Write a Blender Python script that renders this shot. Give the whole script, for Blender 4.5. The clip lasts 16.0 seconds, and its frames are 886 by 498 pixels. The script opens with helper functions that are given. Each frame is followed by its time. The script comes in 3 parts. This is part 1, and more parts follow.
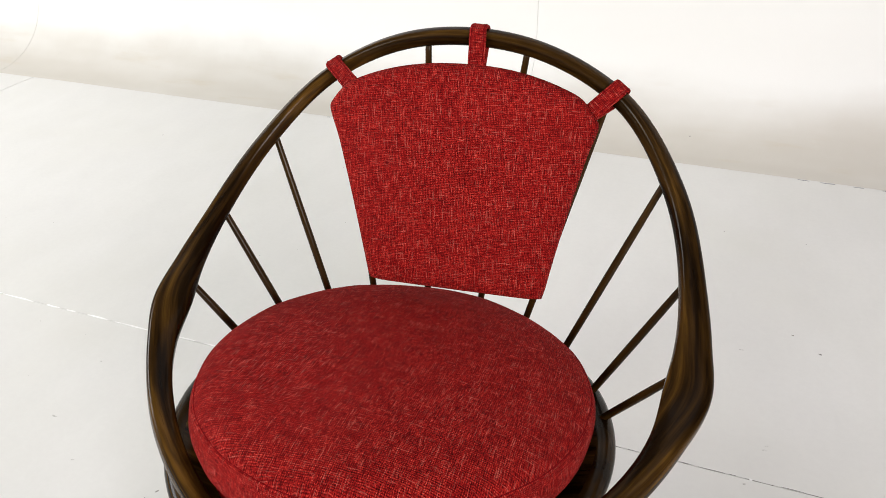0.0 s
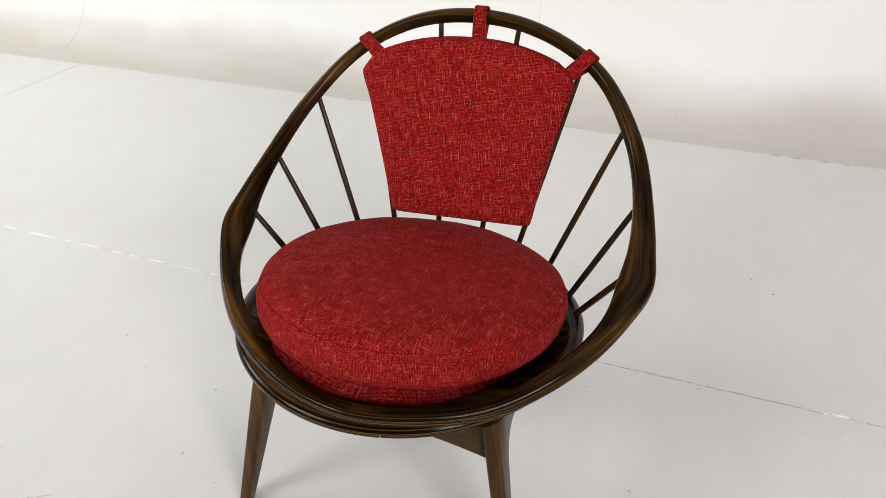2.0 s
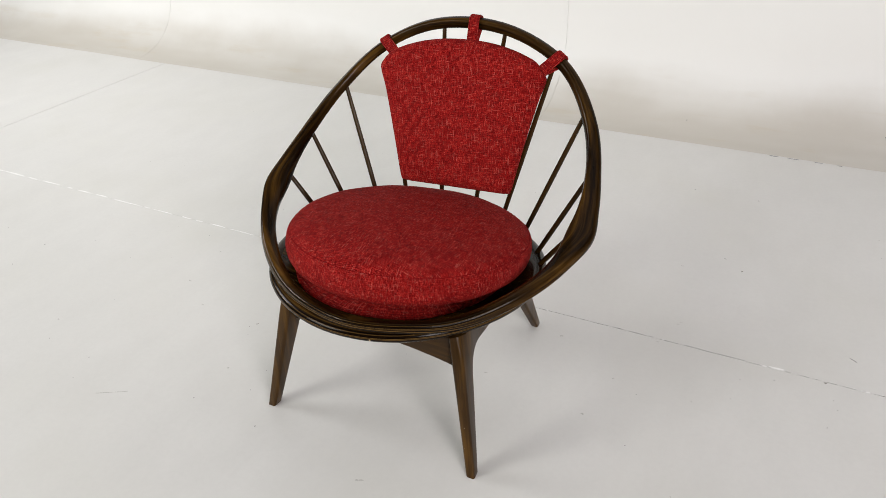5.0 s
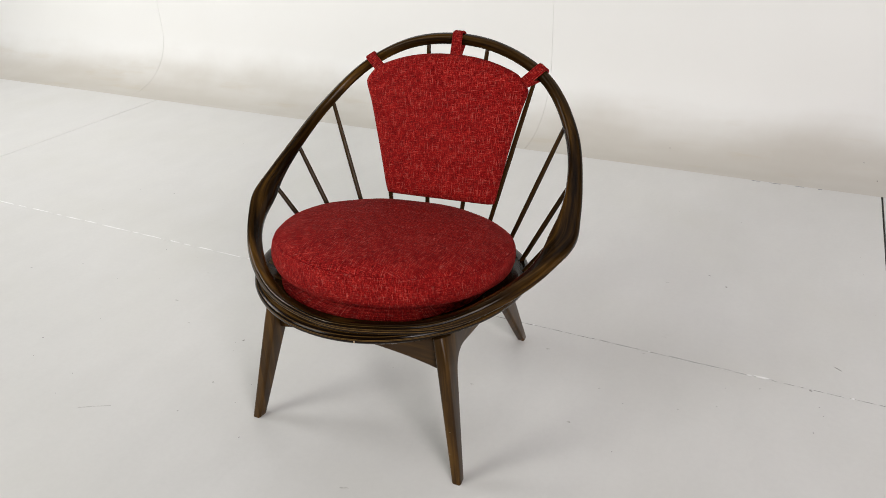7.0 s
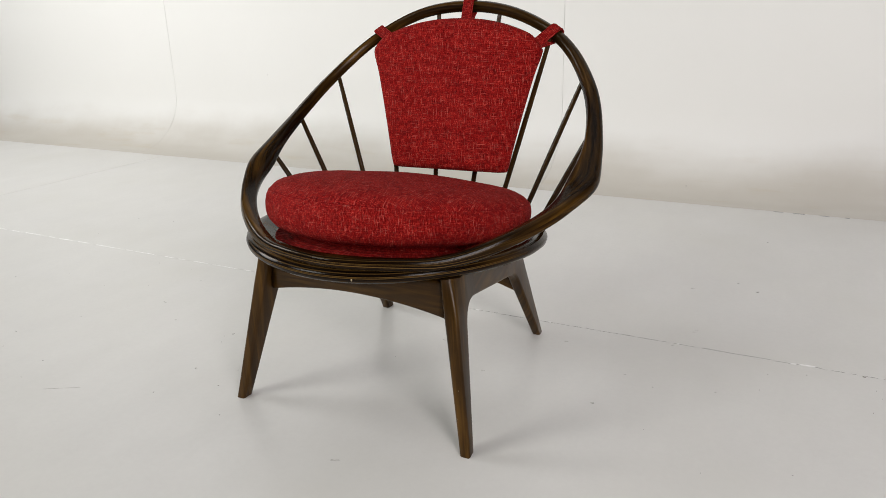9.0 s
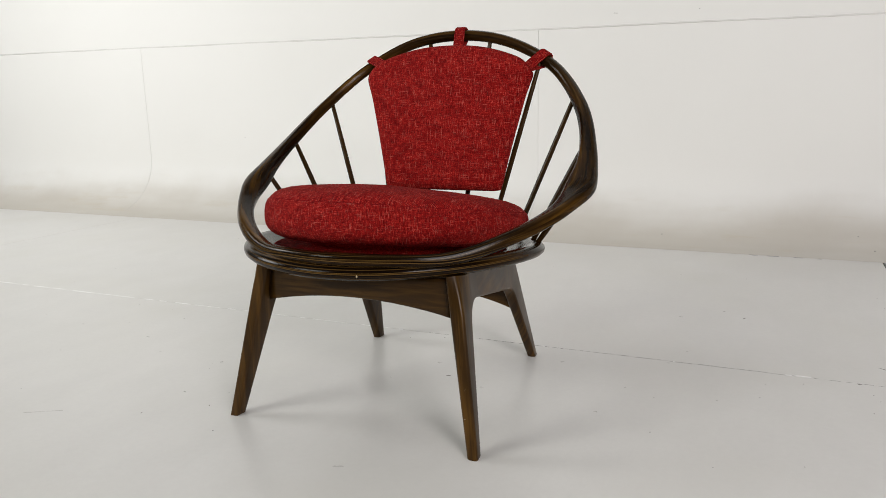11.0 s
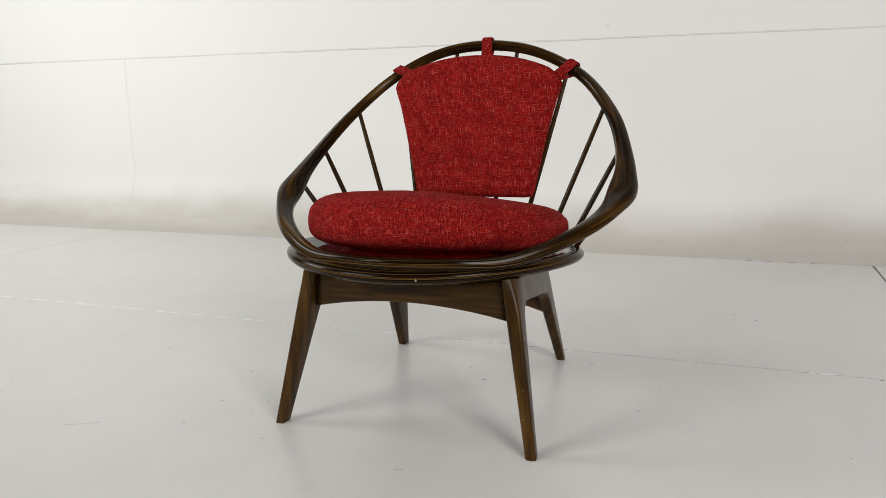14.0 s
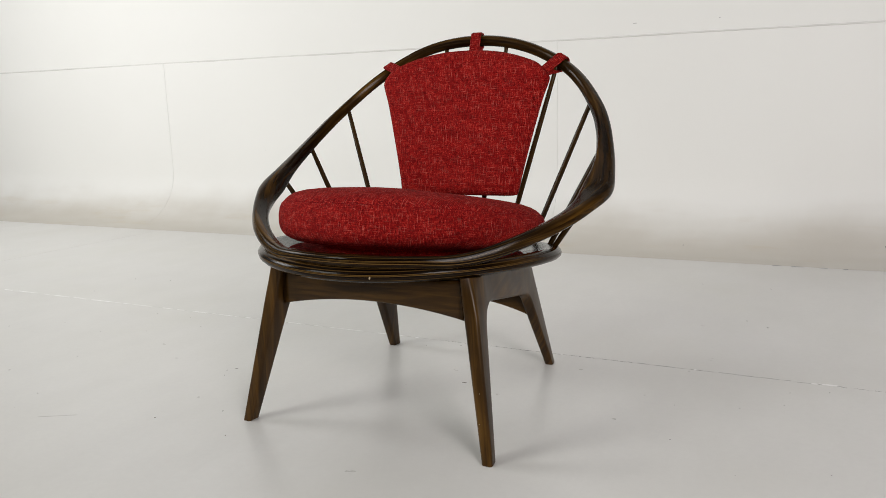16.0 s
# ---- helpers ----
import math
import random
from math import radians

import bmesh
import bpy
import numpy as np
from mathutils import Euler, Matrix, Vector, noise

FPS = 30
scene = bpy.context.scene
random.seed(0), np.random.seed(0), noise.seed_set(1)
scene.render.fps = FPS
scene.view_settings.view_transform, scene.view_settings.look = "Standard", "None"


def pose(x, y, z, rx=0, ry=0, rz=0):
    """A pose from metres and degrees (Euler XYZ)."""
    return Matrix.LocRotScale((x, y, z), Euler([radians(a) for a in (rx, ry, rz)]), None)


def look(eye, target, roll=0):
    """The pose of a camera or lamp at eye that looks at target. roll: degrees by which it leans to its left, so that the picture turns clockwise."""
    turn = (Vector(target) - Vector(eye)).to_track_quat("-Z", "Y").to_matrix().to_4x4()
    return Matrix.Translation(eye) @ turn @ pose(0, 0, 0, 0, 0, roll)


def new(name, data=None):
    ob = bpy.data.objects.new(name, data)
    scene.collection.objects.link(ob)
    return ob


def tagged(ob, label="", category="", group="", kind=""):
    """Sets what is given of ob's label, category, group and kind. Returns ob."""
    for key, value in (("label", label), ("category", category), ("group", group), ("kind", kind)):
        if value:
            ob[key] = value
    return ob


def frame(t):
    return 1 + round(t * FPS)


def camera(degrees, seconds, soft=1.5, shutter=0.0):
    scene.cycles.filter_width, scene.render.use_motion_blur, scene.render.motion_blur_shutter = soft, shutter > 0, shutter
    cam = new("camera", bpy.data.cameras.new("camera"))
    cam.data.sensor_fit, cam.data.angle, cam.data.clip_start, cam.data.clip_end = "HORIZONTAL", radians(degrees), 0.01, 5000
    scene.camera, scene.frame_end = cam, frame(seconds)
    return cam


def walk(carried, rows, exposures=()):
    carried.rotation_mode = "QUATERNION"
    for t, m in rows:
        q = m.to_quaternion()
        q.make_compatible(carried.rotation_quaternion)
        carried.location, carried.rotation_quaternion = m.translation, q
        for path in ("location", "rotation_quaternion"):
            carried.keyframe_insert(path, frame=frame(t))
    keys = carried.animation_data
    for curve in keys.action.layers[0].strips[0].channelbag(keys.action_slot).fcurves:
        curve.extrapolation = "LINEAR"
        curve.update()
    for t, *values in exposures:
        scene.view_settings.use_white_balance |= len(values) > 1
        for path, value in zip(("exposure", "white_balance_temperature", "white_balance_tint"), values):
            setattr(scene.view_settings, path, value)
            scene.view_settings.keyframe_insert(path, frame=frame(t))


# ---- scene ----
cam = camera(61.0, 16.0, soft=0.5)
PATH = [
    (0, (0.331, -0.68, 1.049), (-0.272, 0.901, -0.017), -1.1),
    (0.5, (0.354, -0.748, 1.054), (-0.242, 0.844, 0.001), -1.2),
    (1, (0.381, -0.83, 1.055), (-0.21, 0.771, 0.011), -1.2),
    (1.5, (0.417, -0.913, 1.068), (-0.19, 0.681, 0.023), -1.2),
    (2, (0.443, -0.964, 1.1), (-0.187, 0.607, 0.036), -1.1),
    (2.5, (0.506, -0.995, 1.131), (-0.174, 0.548, 0.057), -1.0),
    (3, (0.608, -1.013, 1.145), (-0.127, 0.504, 0.069), -1.0),
    (3.5, (0.672, -1.042, 1.16), (-0.112, 0.446, 0.079), -1.5),
    (4, (0.696, -1.095, 1.176), (-0.107, 0.39, 0.103), -1.9),
    (6.5, (0.737, -1.3, 1.144), (-0.04, 0.277, 0.191), -1.8),
    (7, (0.75, -1.255, 1.102), (-0.05, 0.329, 0.18), -1.8),
    (7.5, (0.751, -1.199, 1.028), (-0.073, 0.402, 0.157), -1.9),
    (8, (0.742, -1.201, 0.934), (-0.105, 0.425, 0.134), -2.0),
    (8.2, (0.744, -1.215, 0.89), (-0.115, 0.422, 0.125), -2.1),
    (10.5, (0.736, -1.306, 0.606), (-0.107, 0.458, 0.184), -1.2),
    (11, (0.697, -1.334, 0.597), (-0.106, 0.454, 0.197), -1.2),
    (11.5, (0.651, -1.369, 0.598), (-0.113, 0.439, 0.213), -1.3),
    (12, (0.605, -1.398, 0.6), (-0.125, 0.425, 0.219), -1.4),
    (12.5, (0.562, -1.41, 0.598), (-0.131, 0.428, 0.223), -1.4),
    (13, (0.544, -1.42, 0.596), (-0.139, 0.423, 0.222), -1.4),
    (13.5, (0.534, -1.425, 0.591), (-0.143, 0.419, 0.218), -1.3),
    (14, (0.555, -1.417, 0.59), (-0.151, 0.417, 0.221), -1.2),
    (14.5, (0.568, -1.407, 0.585), (-0.151, 0.423, 0.22), -1.2),
    (15, (0.618, -1.373, 0.578), (-0.149, 0.439, 0.217), -1.3),
    (15.5, (0.666, -1.343, 0.573), (-0.147, 0.45, 0.219), -1.4),
    (16, (0.703, -1.319, 0.567), (-0.154, 0.453, 0.215), -1.5),
]
walk(cam, [(t, look(eye, target, roll)) for t, eye, target, roll in PATH],
     [(0.0, 0.50, 6500, 10), (1.5, 0.38, 6500, 10), (4.0, 0.24, 6500, 10), (7.5, 0.11, 6520, 10), (10.5, -0.02, 6550, 9), (16.0, -0.06, 6550, 9)])

# ---- world, lights ----
world = bpy.data.worlds.new("world")
scene.world = world
world.use_nodes = True
world.node_tree.nodes["Background"].inputs["Color"].default_value = (0.75, 0.8, 0.85, 1)
world.node_tree.nodes["Background"].inputs["Strength"].default_value = 0.15


def area_lamp(name, eye, target, sx, sy, power, colour, spread=180):
    data = bpy.data.lights.new(name, "AREA")
    data.shape, data.size, data.size_y, data.energy, data.color = "RECTANGLE", sx, sy, power, colour
    data.spread = radians(spread)
    ob = new(name, data)
    ob.matrix_world = look(eye, target)
    return ob


# unseen studio softboxes on stands: two large ones in front to either side, a long weak one to the west; plus an added
# weak fill from overhead
area_lamp("softbox_lamp", (-2.3, -2.9, 1.9), (0.0, 1.9, 0.8), 1.5, 1.2, 66, (1.0, 1.0, 0.945))
area_lamp("softbox_lamp", (2.9, -2.7, 1.9), (0.3, 1.9, 0.8), 1.5, 1.2, 106, (1.0, 0.945, 0.955))
area_lamp("softbox_lamp", (-4.2, -0.6, 2.0), (-1.2, 1.5, 0.6), 1.6, 1.3, 52, (1.0, 0.99, 0.985), 150)
area_lamp("overhead_fill", (0.5, 0.6, 3.15), (0.5, 0.6, 0.0), 2.4, 1.6, 6, (1.0, 0.99, 0.98))


# ---- materials ----
class Nodes:
    """A short way to write node trees."""

    def __init__(self, name):
        self.mat = bpy.data.materials.new(name)
        self.mat.use_nodes = True
        self.tree = self.mat.node_tree
        self.bsdf = self.tree.nodes["Principled BSDF"]

    def add(self, kind, **values):
        n = self.tree.nodes.new(kind)
        for key, v in values.items():
            if key == "_data_type":
                n.data_type = v
            elif key == "_blend_type":
                n.blend_type = v
            elif key == "_operation":
                n.operation = v
            elif key == "_clamp":
                n.clamp = v
            elif key == "_interpolation_type":
                n.interpolation_type = v
            elif key == "_noise_dimensions":
                n.noise_dimensions = v
            elif key == "_attribute_name":
                n.attribute_name = v
        for key, v in values.items():
            if not key.startswith("_"):
                key = int(key[1:]) if key[0] == "i" and key[1:].isdigit() else key.replace("0", " ")
                if isinstance(v, bpy.types.NodeSocket):
                    self.tree.links.new(v, n.inputs[key])
                else:
                    n.inputs[key].default_value = v
        return n

    def link(self, a, b):
        self.tree.links.new(a, b)

    def coords(self, source="Object", scale=(1, 1, 1), turn=0.0):
        c = self.add("ShaderNodeTexCoord")
        m = self.add("ShaderNodeMapping", Vector=c.outputs[source], Scale=scale, Rotation=(0, 0, turn))
        return m.outputs["Vector"]

    def noise(self, vec, scale, detail=3.0, rough=0.55, dist=0.0):
        return self.add("ShaderNodeTexNoise", Vector=vec, Scale=scale, Detail=detail, Roughness=rough, Distortion=dist).outputs["Fac"]

    def ramp(self, fac, stops):
        n = self.add("ShaderNodeValToRGB", Fac=fac)
        e = n.color_ramp.elements
        while len(e) < len(stops):
            e.new(0.5)
        for k, (p, col) in zip(e, stops):
            k.position = p
            k.color = (*col, 1) if len(col) == 3 else col
        return n.outputs["Color"]

    def mix(self, fac, a, b, blend="MIX"):
        n = self.add("ShaderNodeMix", _data_type="RGBA", _blend_type=blend, i0=fac)
        for k, v in ((6, a), (7, b)):
            if isinstance(v, bpy.types.NodeSocket):
                self.link(v, n.inputs[k])
            else:
                n.inputs[k].default_value = (*v, 1)
        return n.outputs[2]

    def math(self, op, a, b=0.0, c=0.0):
        return self.add("ShaderNodeMath", _operation=op, i0=a, i1=b, i2=c).outputs[0]

    def span(self, v, a, b, c=0.0, d=1.0):
        return self.add("ShaderNodeMapRange", _clamp=True, _interpolation_type="SMOOTHSTEP", i0=v, i1=a, i2=b, i3=c, i4=d).outputs[0]

    def bump(self, height, strength, distance):
        return self.add("ShaderNodeBump", Strength=strength, Distance=distance, Height=height).outputs["Normal"]

    def put(self, **values):
        for key, v in values.items():
            key = key.replace("_", " ")
            if isinstance(v, bpy.types.NodeSocket):
                self.link(v, self.bsdf.inputs[key])
            else:
                self.bsdf.inputs[key].default_value = (*v, 1) if isinstance(v, tuple) and len(v) == 3 else v
        return self.mat


def wood_material(name, layered=False, figure=1.0, lift=0.5, rough=(0.16, 0.23), gloss=0.15):
    """Dark walnut-stained bent wood with a satin lacquer; the grain runs along the U of the map."""
    n = Nodes(name)
    long = n.coords("UV", (6, 95, 1))
    fine = n.coords("UV", (30, 900, 1))
    wide = n.noise(n.coords("UV", (4, 26, 1)), 1.0, 3, 0.55, 0.8)
    grain = n.noise(long, 1.0, 5, 0.62, 0.4)
    pores = n.noise(fine, 1.0, 2, 0.5)
    base = n.ramp(n.math("MULTIPLY_ADD", n.math("SUBTRACT", n.math("ADD", n.math("MULTIPLY", grain, 0.45), n.math("MULTIPLY", wide, 0.55)), 0.5), figure, lift),
                  [(0.32, (0.0016, 0.0007, 0.0002)), (0.45, (0.0085, 0.0038, 0.0009)), (0.56, (0.036, 0.0170, 0.0034)), (0.70, (0.140, 0.068, 0.0120))])
    base = n.mix(n.span(pores, 0.60, 0.72, 0, 0.45), base, (0.008, 0.005, 0.004))
    height = n.math("ADD", n.math("MULTIPLY", grain, 0.5), n.math("MULTIPLY", pores, 0.5))
    if layered:
        # edges of the laminations, thin light and dark lines along the rim
        z = n.add("ShaderNodeSeparateXYZ", Vector=n.coords("UV")).outputs["Y"]
        wob = n.noise(n.coords("UV", (5, 40, 1)), 1.0, 2)
        lines = n.add("ShaderNodeTexNoise", _noise_dimensions="1D", W=n.math("ADD", n.math("MULTIPLY", z, 520.0), n.math("MULTIPLY", wob, 1.1)), Scale=1.0, Detail=1.0).outputs["Fac"]
        lam = n.ramp(lines, [(0.44, (0.0030, 0.0013, 0.0005)), (0.54, (0.016, 0.0080, 0.0024)), (0.66, (0.125, 0.070, 0.020))])
        weight = n.add("ShaderNodeAttribute", _attribute_name="layers").outputs["Fac"]
        base = n.mix(weight, base, lam)
    scuff = n.noise(n.coords("Object"), 14, 3, 0.5)
    return n.put(Base_Color=base, Roughness=n.span(scuff, 0.3, 0.7, *rough), Normal=n.bump(height, 0.05, 0.0008),
                 Specular_IOR_Level=gloss)


def fabric_material(name):
    """Red tweed: two systems of uneven threads that cross, each drifting in tone and thickening into pale slubs, over a grainy ground."""
    n = Nodes(name)
    uv = n.coords("UV")
    wob = n.add("ShaderNodeTexNoise", Vector=uv, Scale=60.0, Detail=3.0).outputs["Color"]
    cloth = n.add("ShaderNodeVectorMath", _operation="MULTIPLY_ADD", i0=wob, i1=(0.0020, 0.0020, 0), i2=uv).outputs["Vector"]

    def threads(scale, place, detail=1.0):
        v = n.add("ShaderNodeMapping", Vector=cloth, Scale=scale, Location=(place, place * 1.7, place))
        return n.noise(v.outputs["Vector"], 1.0, detail, 0.5)

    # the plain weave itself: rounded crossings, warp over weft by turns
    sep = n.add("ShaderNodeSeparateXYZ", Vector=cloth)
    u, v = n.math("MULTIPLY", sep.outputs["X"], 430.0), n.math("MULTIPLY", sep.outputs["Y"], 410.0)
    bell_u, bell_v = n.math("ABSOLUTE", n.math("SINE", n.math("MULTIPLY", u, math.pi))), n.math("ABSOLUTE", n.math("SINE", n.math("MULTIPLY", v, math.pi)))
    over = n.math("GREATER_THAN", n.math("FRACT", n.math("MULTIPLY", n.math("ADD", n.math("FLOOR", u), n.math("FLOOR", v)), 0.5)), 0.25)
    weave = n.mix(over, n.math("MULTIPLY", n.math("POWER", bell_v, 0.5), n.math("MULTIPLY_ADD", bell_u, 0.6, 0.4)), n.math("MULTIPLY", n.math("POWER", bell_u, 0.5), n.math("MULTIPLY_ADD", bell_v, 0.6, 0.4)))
    warp, weft = threads((640, 100, 1), 3.0), threads((95, 620, 1), 11.0)
    grain = n.noise(cloth, 640, 1, 0.5)
    coarse = n.noise(cloth, 230, 1, 0.5)
    cloud = n.noise(uv, 30, 3, 0.6)
    tone = n.math("ADD", n.math("MULTIPLY", n.math("SUBTRACT", warp, 0.5), 0.72), n.math("MULTIPLY", n.math("SUBTRACT", weft, 0.5), 0.56))
    tone = n.math("MULTIPLY_ADD", n.math("SUBTRACT", grain, 0.5), 1.1, tone)
    tone = n.math("MULTIPLY_ADD", n.math("SUBTRACT", coarse, 0.5), 0.30, tone)
    # thicker yarns among the fine ones
    tone = n.math("MULTIPLY_ADD", n.math("SUBTRACT", threads((390, 46, 1), 41.0), 0.5), 0.30, tone)
    tone = n.math("MULTIPLY_ADD", n.math("SUBTRACT", threads((44, 370, 1), 53.0), 0.5), 0.26, tone)
    tone = n.math("MULTIPLY_ADD", n.math("SUBTRACT", cloud, 0.5), 0.32, tone)
    # micro shading put into the colour: thread crowns lighter, gaps between them darker
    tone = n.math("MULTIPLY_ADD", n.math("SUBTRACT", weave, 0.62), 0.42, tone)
    tone = n.math("ADD", tone, 0.462)
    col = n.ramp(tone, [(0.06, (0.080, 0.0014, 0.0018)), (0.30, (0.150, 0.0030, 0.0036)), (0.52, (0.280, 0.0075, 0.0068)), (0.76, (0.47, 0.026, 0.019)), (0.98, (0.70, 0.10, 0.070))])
    pale_warp, pale_weft = n.span(threads((600, 42, 1), 23.0), 0.58, 0.76), n.span(threads((46, 580, 1), 31.0), 0.60, 0.78)
    pale = n.math("MULTIPLY", n.math("MAXIMUM", pale_warp, pale_weft), n.span(grain, 0.30, 0.65, 0.25, 1.0))
    col = n.mix(n.math("MULTIPLY", pale, 0.55), col, (0.78, 0.19, 0.145))
    return n.put(Base_Color=col, Roughness=0.9, Normal=n.bump(n.math("MULTIPLY_ADD", weave, 0.9, tone), 0.8, 0.0011), Specular_IOR_Level=0.08)


def painted_board(name, tint=(0.73, 0.727, 0.713)):
    """White floor paint on hardboard: rolled texture, soft grey rubbing at three sizes, faint yellowing."""
    n = Nodes(name)
    w = n.add("ShaderNodeNewGeometry").outputs["Position"]
    big = n.noise(w, 1.1, 2, 0.5)
    mid = n.noise(w, 6.0, 3, 0.55)
    smear = n.noise(n.add("ShaderNodeMapping", Vector=w, Scale=(9, 4, 5), Rotation=(0, 0, 0.4)).outputs["Vector"], 1.0, 4, 0.6)
    yellow = n.noise(n.add("ShaderNodeMapping", Vector=w, Location=(3.1, 1.7, 0)).outputs["Vector"], 2.6, 2, 0.5)
    roll = n.noise(w, 75, 5, 0.7)
    wear = n.math("ADD", n.math("MULTIPLY", big, 0.20), n.math("MULTIPLY", mid, 0.22))
    wear = n.math("ADD", wear, n.math("MULTIPLY", smear, 0.44))
    wear = n.math("ADD", wear, n.math("MULTIPLY", roll, 0.34))
    col = n.mix(n.math("MULTIPLY", wear, 0.8), tuple(c * 1.14 for c in tint), tuple(c * 0.85 for c in tint))
    col = n.mix(n.math("MULTIPLY", n.math("POWER", yellow, 3.0), 0.9), col, (0.66, 0.655, 0.60))
    return n.put(Base_Color=col, Roughness=n.math("MULTIPLY_ADD", big, 0.03, 0.270), Specular_IOR_Level=0.30)


def wall_paint(name):
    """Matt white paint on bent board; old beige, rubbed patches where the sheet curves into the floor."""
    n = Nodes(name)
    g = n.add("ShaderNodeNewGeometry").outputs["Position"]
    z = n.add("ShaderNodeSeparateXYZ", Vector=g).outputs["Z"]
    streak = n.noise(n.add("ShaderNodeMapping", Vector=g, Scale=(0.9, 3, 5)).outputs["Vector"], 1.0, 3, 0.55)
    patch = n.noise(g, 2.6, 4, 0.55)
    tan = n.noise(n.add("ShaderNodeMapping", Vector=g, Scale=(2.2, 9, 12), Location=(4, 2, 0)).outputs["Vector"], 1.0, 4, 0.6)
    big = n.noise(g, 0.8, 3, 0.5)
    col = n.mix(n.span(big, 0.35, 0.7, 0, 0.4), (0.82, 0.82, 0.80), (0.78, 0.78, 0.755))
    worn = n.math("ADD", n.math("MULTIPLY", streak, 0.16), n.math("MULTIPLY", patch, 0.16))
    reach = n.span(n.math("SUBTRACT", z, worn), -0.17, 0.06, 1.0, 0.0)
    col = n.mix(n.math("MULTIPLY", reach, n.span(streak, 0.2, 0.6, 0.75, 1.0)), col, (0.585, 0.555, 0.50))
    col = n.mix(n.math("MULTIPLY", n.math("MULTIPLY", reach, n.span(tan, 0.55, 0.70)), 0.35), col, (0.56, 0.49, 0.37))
    roll = n.noise(g, 210, 2, 0.5)
    return n.put(Base_Color=col, Roughness=0.62, Normal=n.bump(n.math("ADD", roll, n.math("MULTIPLY", patch, 3.0)), 0.05, 0.003))


def plain(name, colour, rough=0.6, vary=0.12, scale=30):
    n = Nodes(name)
    f = n.noise(n.coords("Object"), scale, 4, 0.6)
    col = n.mix(n.span(f, 0.3, 0.7), tuple(c * (1 - vary) for c in colour), tuple(min(1, c * (1 + vary)) for c in colour))
    return n.put(Base_Color=col, Roughness=rough)


WOOD = wood_material("walnut_lacquer", False, 0.5, 0.575, (0.28, 0.35), 0.17)
LAYERED = wood_material("laminated_walnut", True, 0.9, 0.515, (0.16, 0.23), 0.10)
SPINDLE_WOOD = wood_material("spindle_walnut", False, 0.4, 0.55)
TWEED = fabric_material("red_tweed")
FLOOR_PAINT = painted_board("floor_paint")
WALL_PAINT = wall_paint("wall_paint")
STUDIO_GREY = plain("closing_wall", (0.07, 0.07, 0.07), 0.8, 0.06, 3)
CEILING_GREY = plain("ceiling_grey", (0.10, 0.10, 0.10), 0.85, 0.05, 3)
JOINT_PALE = plain("joint_pale", (0.71, 0.705, 0.685), 0.9, 0.04, 12)
JOINT_DARK = plain("joint_dark", (0.10, 0.095, 0.09), 0.9, 0.3, 60)
FILLER = plain("seam_filler", (0.95, 0.95, 0.94), 0.5, 0.06, 90)
CHIP_DARK = plain("chip_dark", (0.24, 0.23, 0.215), 0.8, 0.4, 200)
HAIRLINE = plain("hairline", (0.33, 0.33, 0.34), 0.8, 0.2, 200)
SCUFF = plain("scuff_grey", (0.54, 0.535, 0.51), 0.5, 0.12, 150)
BARE = plain("bare_wood", (0.42, 0.33, 0.20), 0.6, 0.2, 300)
THREAD = plain("seam_thread", (0.15, 0.003, 0.005), 1.0, 0.3, 400)
THREAD.node_tree.nodes["Principled BSDF"].inputs["Specular IOR Level"].default_value = 0.05


# ---- mesh helpers ----
def mesh_object(name, bm, material, parent=None, label="", smooth=True):
    me = bpy.data.meshes.new(name)
    bm.normal_update()
    bm.to_mesh(me)
    bm.free()
    for p in me.polygons:
        p.use_smooth = smooth
    for m in material if isinstance(material, (list, tuple)) else [material]:
        me.materials.append(m)
    ob = new(name, me)
    if parent:
        ob.parent = parent
    if label:
        ob["label"] = label
    return ob


def part(name, bm, material, parent, label="", smooth=True):
    return mesh_object(name, bm, material, parent, label, smooth)


def rings_mesh(rings, closed_u=False, caps=True, uv_scale=1.0):
    """A skin over rings of points, each a closed section; UV in metres: along, around."""
    bm = bmesh.new()
    uv = bm.loops.layers.uv.new("UVMap")
    vs = [[bm.verts.new(p) for p in r] for r in rings]
    n, k = len(rings), len(rings[0])
    along = [0.0]
    for i in range(1, n + 1):
        a = sum((Vector(p) for p in rings[(i - 1) % n]), Vector()) / k
        b = sum((Vector(p) for p in rings[i % n]), Vector()) / k
        along.append(along[-1] + (b - a).length)
    girths = []
    for r in rings:
        girths.append([0.0])
        for j in range(k):
            girths[-1].append(girths[-1][-1] + (Vector(r[(j + 1) % k]) - Vector(r[j])).length)
    for i in range(n if closed_u else n - 1):
        girth, ahead = girths[i], girths[(i + 1) % n]
        for j in range(k):
            f = bm.faces.new((vs[i][j], vs[i][(j + 1) % k], vs[(i + 1) % n][(j + 1) % k], vs[(i + 1) % n][j]))
            for lp, c in zip(f.loops, ((along[i], girth[j]), (along[i], girth[j + 1]), (along[i + 1], ahead[j + 1]), (along[i + 1], ahead[j]))):
                lp[uv].uv = (c[0] * uv_scale, c[1] * uv_scale)
    if caps and not closed_u:
        for r in (list(reversed(vs[0])), vs[-1]):
            f = bm.faces.new(r)
            for lp in f.loops:
                lp[uv].uv = (lp.vert.co.x, lp.vert.co.y)
    bmesh.ops.recalc_face_normals(bm, faces=bm.faces)
    return bm


